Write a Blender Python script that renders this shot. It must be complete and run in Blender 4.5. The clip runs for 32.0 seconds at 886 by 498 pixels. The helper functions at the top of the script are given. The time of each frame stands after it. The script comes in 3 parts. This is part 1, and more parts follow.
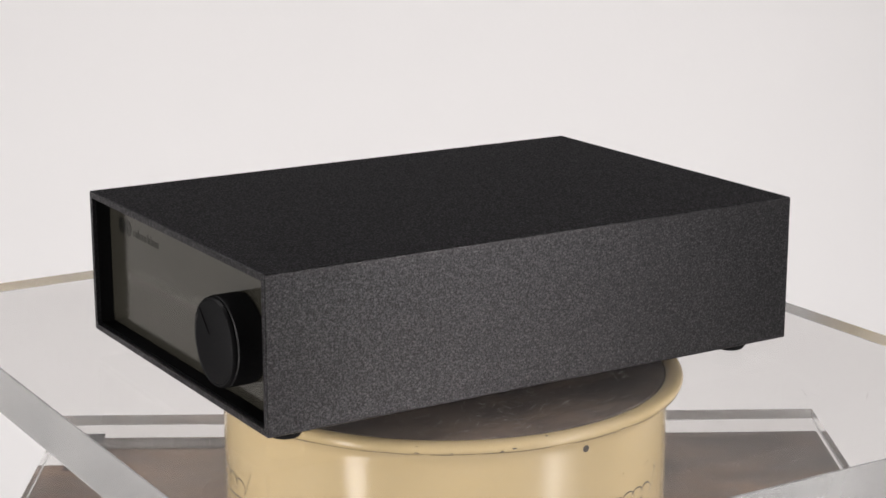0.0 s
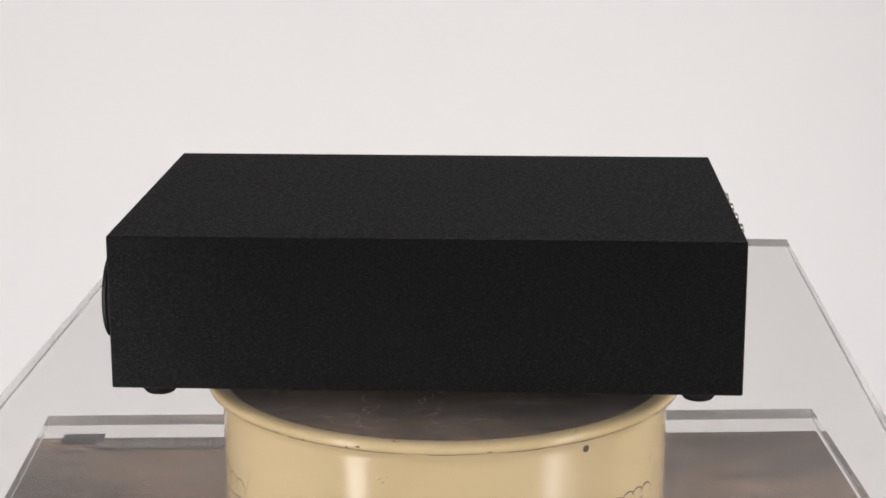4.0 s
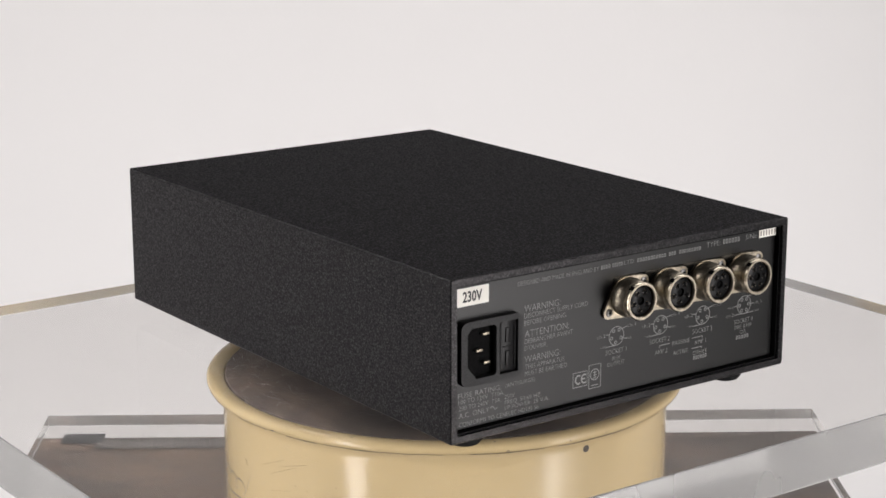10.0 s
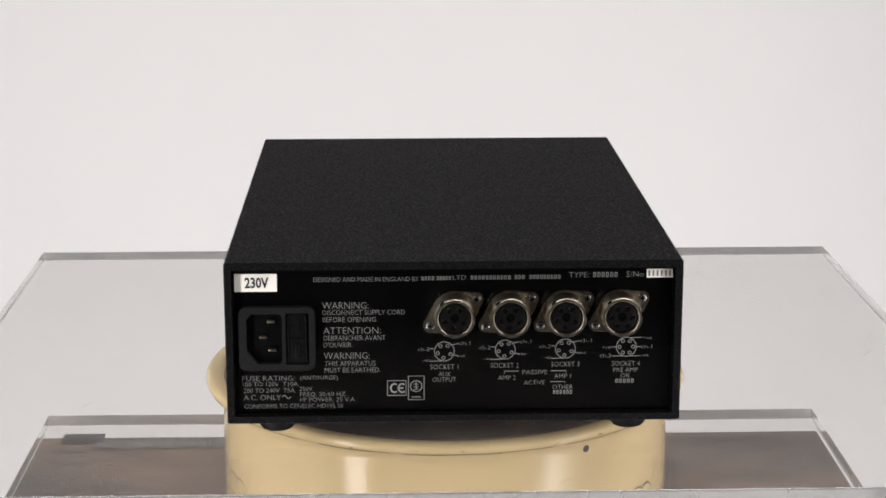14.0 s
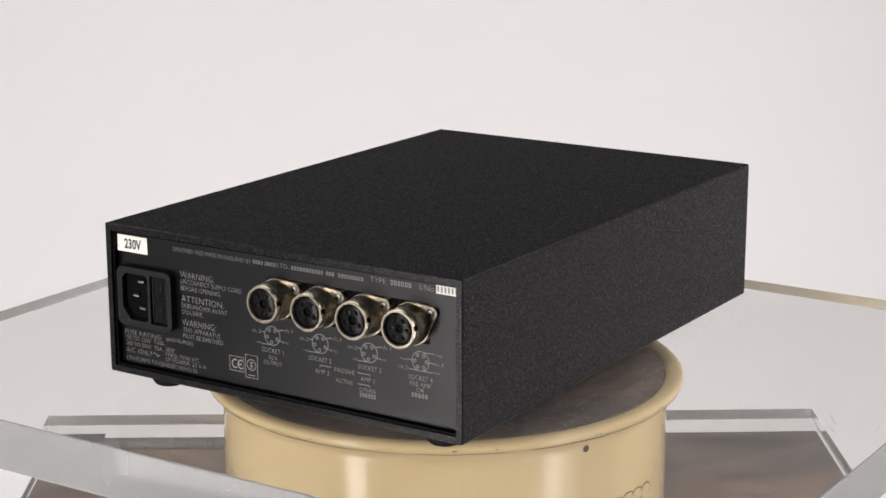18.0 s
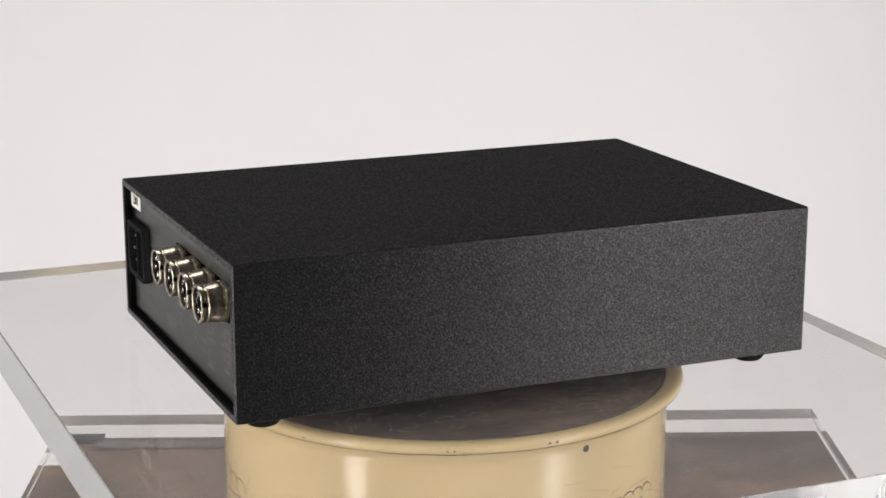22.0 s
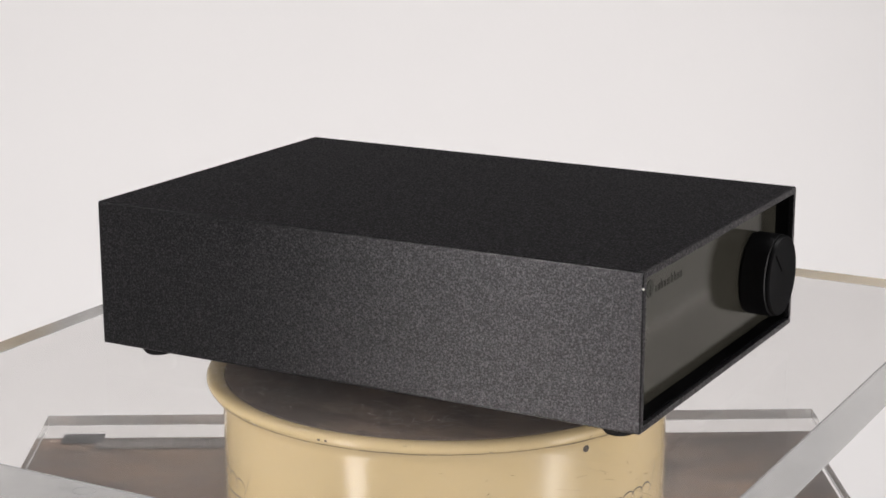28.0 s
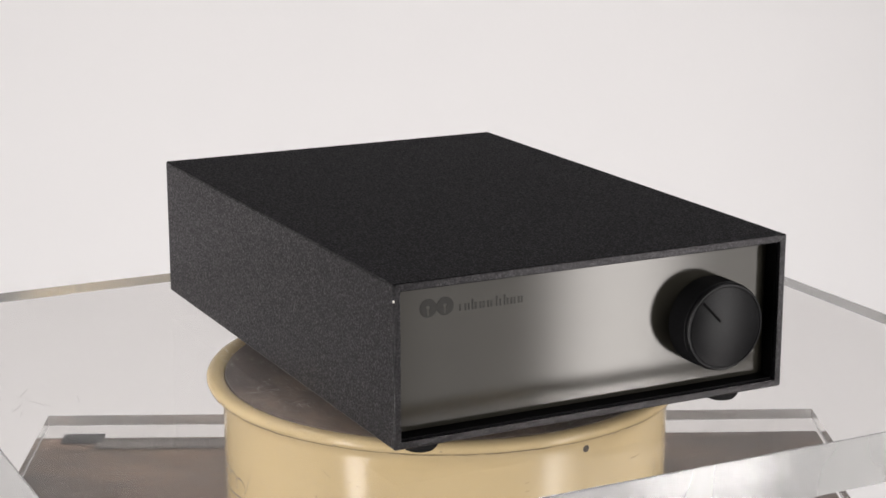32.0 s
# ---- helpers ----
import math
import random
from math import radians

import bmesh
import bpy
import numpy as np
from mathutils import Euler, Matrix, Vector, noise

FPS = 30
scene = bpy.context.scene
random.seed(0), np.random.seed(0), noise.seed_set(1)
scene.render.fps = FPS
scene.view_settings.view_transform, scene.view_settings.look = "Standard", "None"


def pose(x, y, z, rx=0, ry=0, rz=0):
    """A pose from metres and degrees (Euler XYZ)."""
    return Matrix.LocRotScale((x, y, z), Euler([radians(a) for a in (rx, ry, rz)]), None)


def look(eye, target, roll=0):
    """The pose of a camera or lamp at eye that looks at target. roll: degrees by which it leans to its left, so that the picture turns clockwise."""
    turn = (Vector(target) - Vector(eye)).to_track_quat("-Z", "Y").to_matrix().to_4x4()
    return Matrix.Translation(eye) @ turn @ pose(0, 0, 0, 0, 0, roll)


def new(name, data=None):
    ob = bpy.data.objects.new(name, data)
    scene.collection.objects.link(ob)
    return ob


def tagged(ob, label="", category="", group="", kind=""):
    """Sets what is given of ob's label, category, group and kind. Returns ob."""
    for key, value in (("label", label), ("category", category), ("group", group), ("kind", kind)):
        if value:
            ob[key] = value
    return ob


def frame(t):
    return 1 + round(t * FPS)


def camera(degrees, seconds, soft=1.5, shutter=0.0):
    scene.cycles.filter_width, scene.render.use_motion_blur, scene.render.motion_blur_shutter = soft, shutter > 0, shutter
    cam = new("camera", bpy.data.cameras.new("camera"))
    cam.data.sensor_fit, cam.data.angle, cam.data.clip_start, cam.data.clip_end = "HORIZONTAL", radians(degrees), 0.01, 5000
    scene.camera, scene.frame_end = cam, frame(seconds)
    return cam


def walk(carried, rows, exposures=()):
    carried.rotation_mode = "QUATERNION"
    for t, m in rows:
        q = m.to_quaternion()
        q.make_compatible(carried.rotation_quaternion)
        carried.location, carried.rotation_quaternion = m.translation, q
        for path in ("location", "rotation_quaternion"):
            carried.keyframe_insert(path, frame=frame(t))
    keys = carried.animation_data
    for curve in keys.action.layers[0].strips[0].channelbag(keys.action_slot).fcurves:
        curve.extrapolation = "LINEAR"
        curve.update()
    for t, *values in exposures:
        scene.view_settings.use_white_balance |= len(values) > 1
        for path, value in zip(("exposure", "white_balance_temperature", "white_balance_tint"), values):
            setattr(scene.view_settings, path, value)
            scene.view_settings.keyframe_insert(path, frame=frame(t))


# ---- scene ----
cam = camera(26.377, 32.0, soft=1.6)
ZP = 0.8495                       # top of the turning acrylic sheet
EYE = Matrix.Translation((0, -0.958, ZP + 0.2897)) @ Euler((radians(90 - 13.889), 0, radians(0.055))).to_matrix().to_4x4() @ pose(0, 0, 0, 0, 0, -0.056)
walk(cam, [(0.0, EYE), (32.0, EYE)])
scene.view_settings.exposure = 0.0

# ---- world and lamps ----
world = bpy.data.worlds.new("room_dark")
scene.world = world
world.use_nodes = True
world.node_tree.nodes["Background"].inputs[0].default_value = (0.8, 0.85, 1.0, 1)
world.node_tree.nodes["Background"].inputs[1].default_value = 0.05


def softbox(name, eye, target, wide, tall, watts, colour):
    data = bpy.data.lights.new(name, "AREA")
    data.shape, data.size, data.size_y, data.energy, data.color = "RECTANGLE", wide, tall, watts, colour
    ob = new(name, data)
    ob.matrix_world = look(eye, target)
    return ob


LAMP = (1.0, 0.96, 0.95)
AIM = (0, 0, 0.82)
# Besides the two softboxes, dim unseen lamps are added to widen the sheen.
softbox("softbox", (-0.588, -0.614, 0.82), AIM, 0.105, 1.5, 9.3, LAMP)
softbox("sheen_fill", (-0.825, -0.206, 0.82), AIM, 0.33, 1.5, 0.7, LAMP)
softbox("softbox", (0.692, -0.494, 0.82), AIM, 0.100, 1.5, 5.6, LAMP)
softbox("sheen_fill", (0.610, -0.592, 0.82), AIM, 0.140, 1.5, 1.1, LAMP)
softbox("sheen_fill", (0.757, -0.386, 0.82), AIM, 0.130, 1.5, 1.7, LAMP)
softbox("sheen_fill", (0.825, -0.206, 0.82), AIM, 0.33, 1.5, 0.6, LAMP)
# Two unseen overhead lamps, added to brighten the backdrop and its edges.
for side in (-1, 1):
    softbox("backdrop_fill", (0.95 * side, 0.75, 2.68), (0.95 * side, 1.5, 0.9), 1.9, 0.5, 26.8, (1.0, 0.975, 0.985))


# ---- materials ----
def material(name):
    m = bpy.data.materials.new(name)
    m.use_nodes = True
    n = m.node_tree.nodes
    return m, n, m.node_tree.links, n["Principled BSDF"]


def ramp(n, links, source, stops):
    r = n.new("ShaderNodeValToRGB")
    els = r.color_ramp.elements
    while len(els) < len(stops):
        els.new(0.5)
    for e, (pos, col) in zip(els, stops):
        e.position, e.color = pos, (*col, 1)
    links.new(source, r.inputs[0])
    return r.outputs[0]


def noise_node(n, links, scale, detail=4.0, rough=0.55, stretch=None, kind="Object"):
    tc = n.new("ShaderNodeTexCoord")
    out = tc.outputs[kind]
    if stretch:
        mp = n.new("ShaderNodeMapping")
        mp.inputs["Scale"].default_value = stretch
        links.new(out, mp.inputs[0])
        out = mp.outputs[0]
    t = n.new("ShaderNodeTexNoise")
    t.inputs["Scale"].default_value, t.inputs["Detail"].default_value, t.inputs["Roughness"].default_value = scale, detail, rough
    links.new(out, t.inputs["Vector"])
    return t.outputs["Fac"]


def bumped(n, links, b, height, strength, distance):
    bp = n.new("ShaderNodeBump")
    bp.inputs["Strength"].default_value, bp.inputs["Distance"].default_value = strength, distance
    links.new(height, bp.inputs["Height"])
    links.new(bp.outputs[0], b.inputs["Normal"])
    return bp


def ranged(n, links, source, lo, hi):
    r = n.new("ShaderNodeMapRange")
    r.inputs["To Min"].default_value, r.inputs["To Max"].default_value = lo, hi
    links.new(source, r.inputs["Value"])
    return r.outputs[0]


def simple(name, colour, rough, metal=0.0, vary=0.12, scale=60.0, bump=0.0, bump_scale=800.0, spec=0.5, coat=0.0):
    m, n, links, b = material(name)
    f = noise_node(n, links, scale)
    lo = tuple(c * (1 - vary) for c in colour)
    hi = tuple(min(1.0, c * (1 + vary)) for c in colour)
    links.new(ramp(n, links, f, [(0.3, lo), (0.7, hi)]), b.inputs["Base Color"])
    links.new(ranged(n, links, noise_node(n, links, scale * 5), rough * 0.85, rough * 1.15), b.inputs["Roughness"])
    b.inputs["Metallic"].default_value = metal
    b.inputs["Specular IOR Level"].default_value = spec
    b.inputs["Coat Weight"].default_value = coat
    if bump:
        bumped(n, links, b, noise_node(n, links, bump_scale, 2.0), bump, 0.0004)
    return m


def matte_black(name, dark, light, gloss, rough, grain, bump, distance, tint=(1.0, 1.0, 1.0), ior=None):
    """Black paint: a dark body colour and a small even share of gloss."""
    m, n, links, b = material(name)
    fine = noise_node(n, links, grain, 2.0, 0.5)
    broad = noise_node(n, links, 16, 3.0, 0.5)
    d, g, mix = n.new("ShaderNodeBsdfDiffuse"), n.new("ShaderNodeBsdfGlossy"), n.new("ShaderNodeMixShader")
    links.new(ramp(n, links, fine, [(0.35, (dark, dark, dark * 1.06)), (0.7, (light, light, light * 1.06))]), d.inputs[0])
    g.inputs[0].default_value = (*tint, 1)
    g.distribution = "BECKMANN"
    links.new(ranged(n, links, broad, rough * 0.9, rough * 1.1), g.inputs["Roughness"])
    if ior:
        sheen, share = n.new("ShaderNodeFresnel"), n.new("ShaderNodeMath")
        sheen.inputs["IOR"].default_value = ior
        share.operation = "MULTIPLY"
        links.new(sheen.outputs[0], share.inputs[0])
        links.new(ranged(n, links, fine, 0.6, 1.4), share.inputs[1])
        links.new(share.outputs[0], mix.inputs[0])
    else:
        links.new(ranged(n, links, fine, gloss * 0.6, gloss * 1.4), mix.inputs[0])
    bp = bumped(n, links, b, fine, bump, distance)
    for sh in (d, g):
        links.new(bp.outputs[0], sh.inputs["Normal"])
    links.new(d.outputs[0], mix.inputs[1])
    links.new(g.outputs[0], mix.inputs[2])
    links.new(mix.outputs[0], n["Material Output"].inputs[0])
    n.remove(b)
    return m


def powder_coat():
    """Black crackle paint: a dark grainy body under a broad dielectric gloss."""
    m, n, links, b = material("black_powder_coat")
    lumps = noise_node(n, links, 1130, 2.0, 0.6)
    broad = noise_node(n, links, 14, 3.0, 0.5)
    d, g, mix = n.new("ShaderNodeBsdfDiffuse"), n.new("ShaderNodeBsdfGlossy"), n.new("ShaderNodeMixShader")
    links.new(ramp(n, links, lumps, [(0.30, (0.0056, 0.0056, 0.0060)), (0.70, (0.0102, 0.0101, 0.0108))]), d.inputs[0])
    g.inputs[0].default_value = (1.0, 0.965, 0.99, 1)
    g.distribution = "BECKMANN"
    links.new(ranged(n, links, broad, 0.30, 0.33), g.inputs["Roughness"])
    sheen, share = n.new("ShaderNodeFresnel"), n.new("ShaderNodeMath")
    sheen.inputs["IOR"].default_value = 1.31
    share.operation = "MULTIPLY"
    links.new(sheen.outputs[0], share.inputs[0])
    links.new(ramp(n, links, lumps, [(0.32, (0.46, 0.46, 0.46)), (0.53, (0.88, 0.88, 0.88)), (0.72, (2.0, 2.0, 2.0))]), share.inputs[1])
    links.new(share.outputs[0], mix.inputs[0])
    bp = bumped(n, links, b, lumps, 0.40, 0.0003)
    for sh in (d, g):
        links.new(bp.outputs[0], sh.inputs["Normal"])
    links.new(d.outputs[0], mix.inputs[1])
    links.new(g.outputs[0], mix.inputs[2])
    links.new(mix.outputs[0], n["Material Output"].inputs[0])
    n.remove(b)
    return m


def lacquer(name, dark, light, cover):
    """A plain body colour under a clear gloss that mirrors softly; cover: how much of the gloss it keeps."""
    m, n, links, b = material(name)
    grain = noise_node(n, links, 900, 1.0, 0.5, (1, 1, 2))
    broad = noise_node(n, links, 18, 3.0, 0.5)
    d, g, mix = n.new("ShaderNodeBsdfDiffuse"), n.new("ShaderNodeBsdfGlossy"), n.new("ShaderNodeMixShader")
    links.new(ramp(n, links, broad, [(0.3, dark), (0.7, light)]), d.inputs[0])
    g.inputs[0].default_value = (1.0, 0.98, 0.94, 1)
    g.distribution = "BECKMANN"
    links.new(ranged(n, links, grain, 0.13, 0.16), g.inputs["Roughness"])
    sheen, share = n.new("ShaderNodeFresnel"), n.new("ShaderNodeMath")
    sheen.inputs["IOR"].default_value = 1.5
    share.operation = "MULTIPLY"
    share.inputs[1].default_value = cover
    links.new(sheen.outputs[0], share.inputs[0])
    links.new(share.outputs[0], mix.inputs[0])
    links.new(d.outputs[0], mix.inputs[1])
    links.new(g.outputs[0], mix.inputs[2])
    links.new(mix.outputs[0], n["Material Output"].inputs[0])
    n.remove(b)
    return m


def cream_enamel():
    m, n, links, b = material("cream_enamel")
    broad = noise_node(n, links, 9, 4.0, 0.6)
    fine = noise_node(n, links, 70, 4.0, 0.7)
    base = ramp(n, links, broad, [(0.3, (0.495, 0.384, 0.204)), (0.75, (0.555, 0.437, 0.246))])
    mix = n.new("ShaderNodeMix")
    mix.data_type = "RGBA"
    chips = ramp(n, links, fine, [(0.0, (0, 0, 0)), (0.71, (0, 0, 0)), (0.76, (0.5, 0.5, 0.5))])
    links.new(chips, mix.inputs[0])
    links.new(base, mix.inputs[6])
    mix.inputs[7].default_value = (0.42, 0.29, 0.13, 1)
    links.new(mix.outputs[2], b.inputs["Base Color"])
    links.new(ranged(n, links, fine, 0.07, 0.15), b.inputs["Roughness"])
    b.inputs["Specular IOR Level"].default_value = 0.34
    bumped(n, links, b, noise_node(n, links, 520, 2.0, 0.6), 0.45, 0.0003)
    return m


def acrylic():
    m, n, links, b = material("clear_acrylic")
    clear, gloss, haze = n.new("ShaderNodeBsdfRefraction"), n.new("ShaderNodeBsdfGlossy"), n.new("ShaderNodeBsdfDiffuse")
    clear.inputs["Color"].default_value = (0.99, 0.985, 0.98, 1)
    clear.inputs["IOR"].default_value = 1.49
    clear.inputs["Roughness"].default_value = 0.0
    gloss.inputs["Roughness"].default_value = 0.02
    sheen = n.new("ShaderNodeFresnel")
    sheen.inputs["IOR"].default_value = 1.28
    body, mix = n.new("ShaderNodeMixShader"), n.new("ShaderNodeMixShader")
    links.new(sheen.outputs[0], body.inputs[0])
    links.new(clear.outputs[0], body.inputs[1])
    links.new(gloss.outputs[0], body.inputs[2])
    # a thin haze of fine scuffs
    haze.inputs[0].default_value = (0.8, 0.78, 0.76, 1)
    scuffs = ramp(n, links, noise_node(n, links, 30, 6.0, 0.7), [(0.3, (0.008, 0.008, 0.008)), (0.7, (0.032, 0.032, 0.032))])
    links.new(scuffs, mix.inputs[0])
    links.new(body.outputs[0], mix.inputs[1])
    links.new(haze.outputs[0], mix.inputs[2])
    links.new(mix.outputs[0], n["Material Output"].inputs[0])
    n.remove(b)
    return m


def acrylic_edge():
    """Polished edge: clear, with a cloudy diffuse share standing for light carried inside."""
    m, n, links, b = material("polished_acrylic_edge")
    cloud = noise_node(n, links, 14, 3.0, 0.5, (1, 1, 0.4))
    links.new(ramp(n, links, cloud, [(0.3, (0.90, 0.89, 0.87)), (0.7, (0.97, 0.97, 0.96))]), b.inputs["Base Color"])
    links.new(ranged(n, links, cloud, 0.62, 0.86), b.inputs["Transmission Weight"])
    b.inputs["IOR"].default_value = 1.49
    links.new(ranged(n, links, cloud, 0.09, 0.15), b.inputs["Roughness"])
    return m


def worn_wood(name, dark, light, scale, stretch, grime):
    """Fine grain, broad uneven fading, and dirt in blots."""
    m, n, links, b = material(name)
    grain = noise_node(n, links, scale * 2.2, 6.0, 0.7, stretch)
    fade = noise_node(n, links, scale * 0.22, 3.0, 0.6, (0.8, 1.2, 1))
    blots = noise_node(n, links, scale * 0.8, 6.0, 0.75, (0.7, 1.3, 1))
    colour = ramp(n, links, grain, [(0.25, dark), (0.75, light)])
    layers = ((fade, 0.9, [(0.38, (0.36, 0.38, 0.44)), (0.60, (1.15, 1.10, 1.06))]), (blots, 0.9, [(0.36, grime), (0.50, (0.92, 0.92, 0.92)), (0.68, (1.35, 1.32, 1.28))]))
    for source, share, stops in layers:
        mix = n.new("ShaderNodeMix")
        mix.data_type, mix.blend_type = "RGBA", "MULTIPLY"
        mix.inputs[0].default_value = share
        links.new(colour, mix.inputs[6])
        links.new(ramp(n, links, source, stops), mix.inputs[7])
        colour = mix.outputs[2]
    links.new(colour, b.inputs["Base Color"])
    links.new(ranged(n, links, grain, 0.45, 0.7), b.inputs["Roughness"])
    bumped(n, links, b, grain, 0.3, 0.0008)
    return m


def wall_paint(name, colour, rough=0.7):
    m, n, links, b = material(name)
    broad = noise_node(n, links, 1.2, 3.0, 0.5)
    hi = colour
    lo = tuple(c * 0.965 for c in colour)
    links.new(ramp(n, links, broad, [(0.3, lo), (0.7, hi)]), b.inputs["Base Color"])
    b.inputs["Roughness"].default_value = rough
    bumped(n, links, b, noise_node(n, links, 180, 3.0), 0.08, 0.001)
    return m


POWDER, CREAM, ACRYLIC, EDGE = powder_coat(), cream_enamel(), acrylic(), acrylic_edge()
FRONT = lacquer("olive_lacquered_metal", (0.024, 0.0225, 0.0178), (0.028, 0.0265, 0.021), 1.0)
WOOD = worn_wood("worn_brown_wood", (0.034, 0.0235, 0.016), (0.145, 0.096, 0.065), 34, (0.30, 2.2, 1), (0.38, 0.39, 0.42))
DISC = worn_wood("brown_grey_disc", (0.072, 0.056, 0.046), (0.20, 0.158, 0.128), 46, (1, 1.6, 1), (0.62, 0.63, 0.66))
RING_MARK = simple("faint_ring_mark", (0.22, 0.22, 0.23), 0.8)
SATIN = matte_black("black_satin_panel", 0.0015, 0.0023, 0.024, 0.38, 2500, 0.1, 0.0001, ior=1.37)
INNER = matte_black("black_inner_wall", 0.002, 0.003, 0.006, 0.5, 900, 0.1, 0.0001)
RUBBER = matte_black("black_rubber", 0.006, 0.010, 0.01, 0.5, 900, 0.2, 0.0002)
KNOB = matte_black("black_knob_plastic", 0.005, 0.008, 0.014, 0.42, 2200, 0.15, 0.0001)
NICKEL = simple("warm_nickel", (0.43, 0.38, 0.30), 0.29, metal=1.0, vary=0.3, scale=420, bump=0.06, bump_scale=900)
STEEL = simple("screw_steel", (0.17, 0.165, 0.16), 0.35, metal=1.0)
BRASS = simple("pin_brass", (0.26, 0.23, 0.18), 0.35, metal=1.0)
CONTACT = simple("contact_metal", (0.30, 0.29, 0.28), 0.22, metal=1.0, vary=0.5, scale=900)
PLATE = matte_black("black_gloss_plate", 0.0015, 0.0023, 0.030, 0.17, 2500, 0.02, 0.0001)
PLASTIC = matte_black("black_moulded_plastic", 0.011, 0.016, 0.016, 0.45, 1600, 0.2, 0.0001)
INSERT = matte_black("black_insert", 0.005, 0.008, 0.012, 0.30, 1600, 0.1, 0.0001)
# Flat near-black that stands for the shade inside holes, slots and grooves.
HOLE_SHADE = matte_black("painted_hole_shade", 0.002, 0.003, 0.003, 0.6, 900, 0.1, 0.0001)
PRINT = simple("white_print", (0.21, 0.21, 0.208), 0.42, vary=0.06, scale=300)
STRIP = simple("faded_dark_strip", (0.05, 0.042, 0.037), 0.6, vary=0.5, scale=90)
FADED = simple("faded_pale_print", (0.145, 0.136, 0.126), 0.6, vary=0.45, scale=300)
LABEL = simple("white_label_paper", (0.82, 0.80, 0.74), 0.55, vary=0.04)
FADEINK = simple("faded_ink", (0.20, 0.18, 0.17), 0.6)
INK = simple("black_ink", (0.015, 0.015, 0.015), 0.5)
LOGO = lacquer("dark_olive_print", (0.007, 0.007, 0.006), (0.010, 0.010, 0.009), 0.7)
SEAM = simple("dark_seam", (0.12, 0.088, 0.052), 0.7, vary=0.9, scale=90)
CHIP = simple("bared_dark_metal", (0.07, 0.055, 0.04), 0.6, vary=0.5, scale=400)
SCRIPT = simple("dark_brown_script", (0.035, 0.029, 0.020), 0.5)
DUST = simple("pale_scratch", (0.62, 0.61, 0.60), 0.8)
LINT = simple("dark_lint", (0.07, 0.06, 0.05), 0.9)
WORN = matte_black("worn_black_edge", 0.010, 0.016, 0.035, 0.26, 1500, 0.1, 0.0001)
WHITE = wall_paint("white_backdrop_paint", (0.80, 0.785, 0.775))
PALE = wall_paint("pale_wall_paint", (0.80, 0.795, 0.785))
OFFWHITE = wall_paint("offwhite_wall_paint", (0.76, 0.755, 0.745))
DARK = wall_paint("dark_grey_wall", (0.05, 0.05, 0.052))
NEAR_BLACK = wall_paint("near_black_wall", (0.032, 0.032, 0.032))


# ---- mesh helpers ----
def mesh_of(name, bm, mat, smooth=None):
    bmesh.ops.recalc_face_normals(bm, faces=bm.faces)
    me = bpy.data.meshes.new(name)
    bm.to_mesh(me)
    bm.free()
    me.materials.append(mat)
    if smooth is not None:
        me.polygons.foreach_set("use_smooth", [True] * len(me.polygons))
        me.set_sharp_from_angle(angle=radians(smooth))
    return me


def part(name, bm, mat, parent, label="", smooth=40):
    ob = new(name, mesh_of(name, bm, mat, smooth))
    ob.parent = parent
    return tagged(ob, label)


def box(x0, x1, y0, y1, z0, z1, bevel=0.0, segments=2, bm=None):
    b = bmesh.new()
    bmesh.ops.create_cube(b, size=1)
    for v in b.verts:
        v.co = Vector(((x0 + x1) / 2 + v.co.x * (x1 - x0), (y0 + y1) / 2 + v.co.y * (y1 - y0), (z0 + z1) / 2 + v.co.z * (z1 - z0)))
    if bevel:
        bmesh.ops.bevel(b, geom=b.edges[:], offset=bevel, segments=segments, affect="EDGES", profile=0.5)
    if bm is None:
        return b
    me = bpy.data.meshes.new("tmp")
    b.to_mesh(me)
    b.free()
    bm.from_mesh(me)
    bpy.data.meshes.remove(me)
    return bm


def lathe(profile, seg=64, m=None, bm=None, closed=False):
    """Turns (r, z) round z; m then moves it."""
    bm = bm or bmesh.new()
    m = m or Matrix()
    rings = []
    for r, z in profile:
        if r < 1e-7:
            rings.append([bm.verts.new(m @ Vector((0, 0, z)))])
        else:
            rings.append([bm.verts.new(m @ Vector((r * math.cos(a), r * math.sin(a), z))) for a in (2 * math.pi * i / seg for i in range(seg))])
    pairs = list(zip(rings, rings[1:])) + ([(rings[-1], rings[0])] if closed else [])
    for a, b in pairs:
        for i in range(seg):
            j = (i + 1) % seg
            if len(a) == 1 and len(b) > 1:
                bm.faces.new((a[0], b[i], b[j]))
            elif len(b) == 1 and len(a) > 1:
                bm.faces.new((a[i], b[0], a[j]))
            elif len(a) > 1:
                bm.faces.new((a[i], b[i], b[j], a[j]))
    return bm


def sheet(outer, holes, h0, h1, place):
    """A flat plate with holes: outlines in (u, v), between heights h0 and h1; place(u, v, h) gives the point."""
    bm = bmesh.new()
    caps = []
    for h in (h0, h1):
        edges, loops = [], []
        for loop in (outer, *holes):
            vs = [bm.verts.new(place(u, v, h)) for u, v in loop]
            edges += [bm.edges.new((vs[i], vs[(i + 1) % len(vs)])) for i in range(len(vs))]
            loops.append(vs)
        bmesh.ops.triangle_fill(bm, edges=edges, use_beauty=True, use_dissolve=False)
        caps.append(loops)
    for a, b in zip(*caps):
        for i in range(len(a)):
            j = (i + 1) % len(a)
            bm.faces.new((a[i], a[j], b[j], b[i]))
    return bm


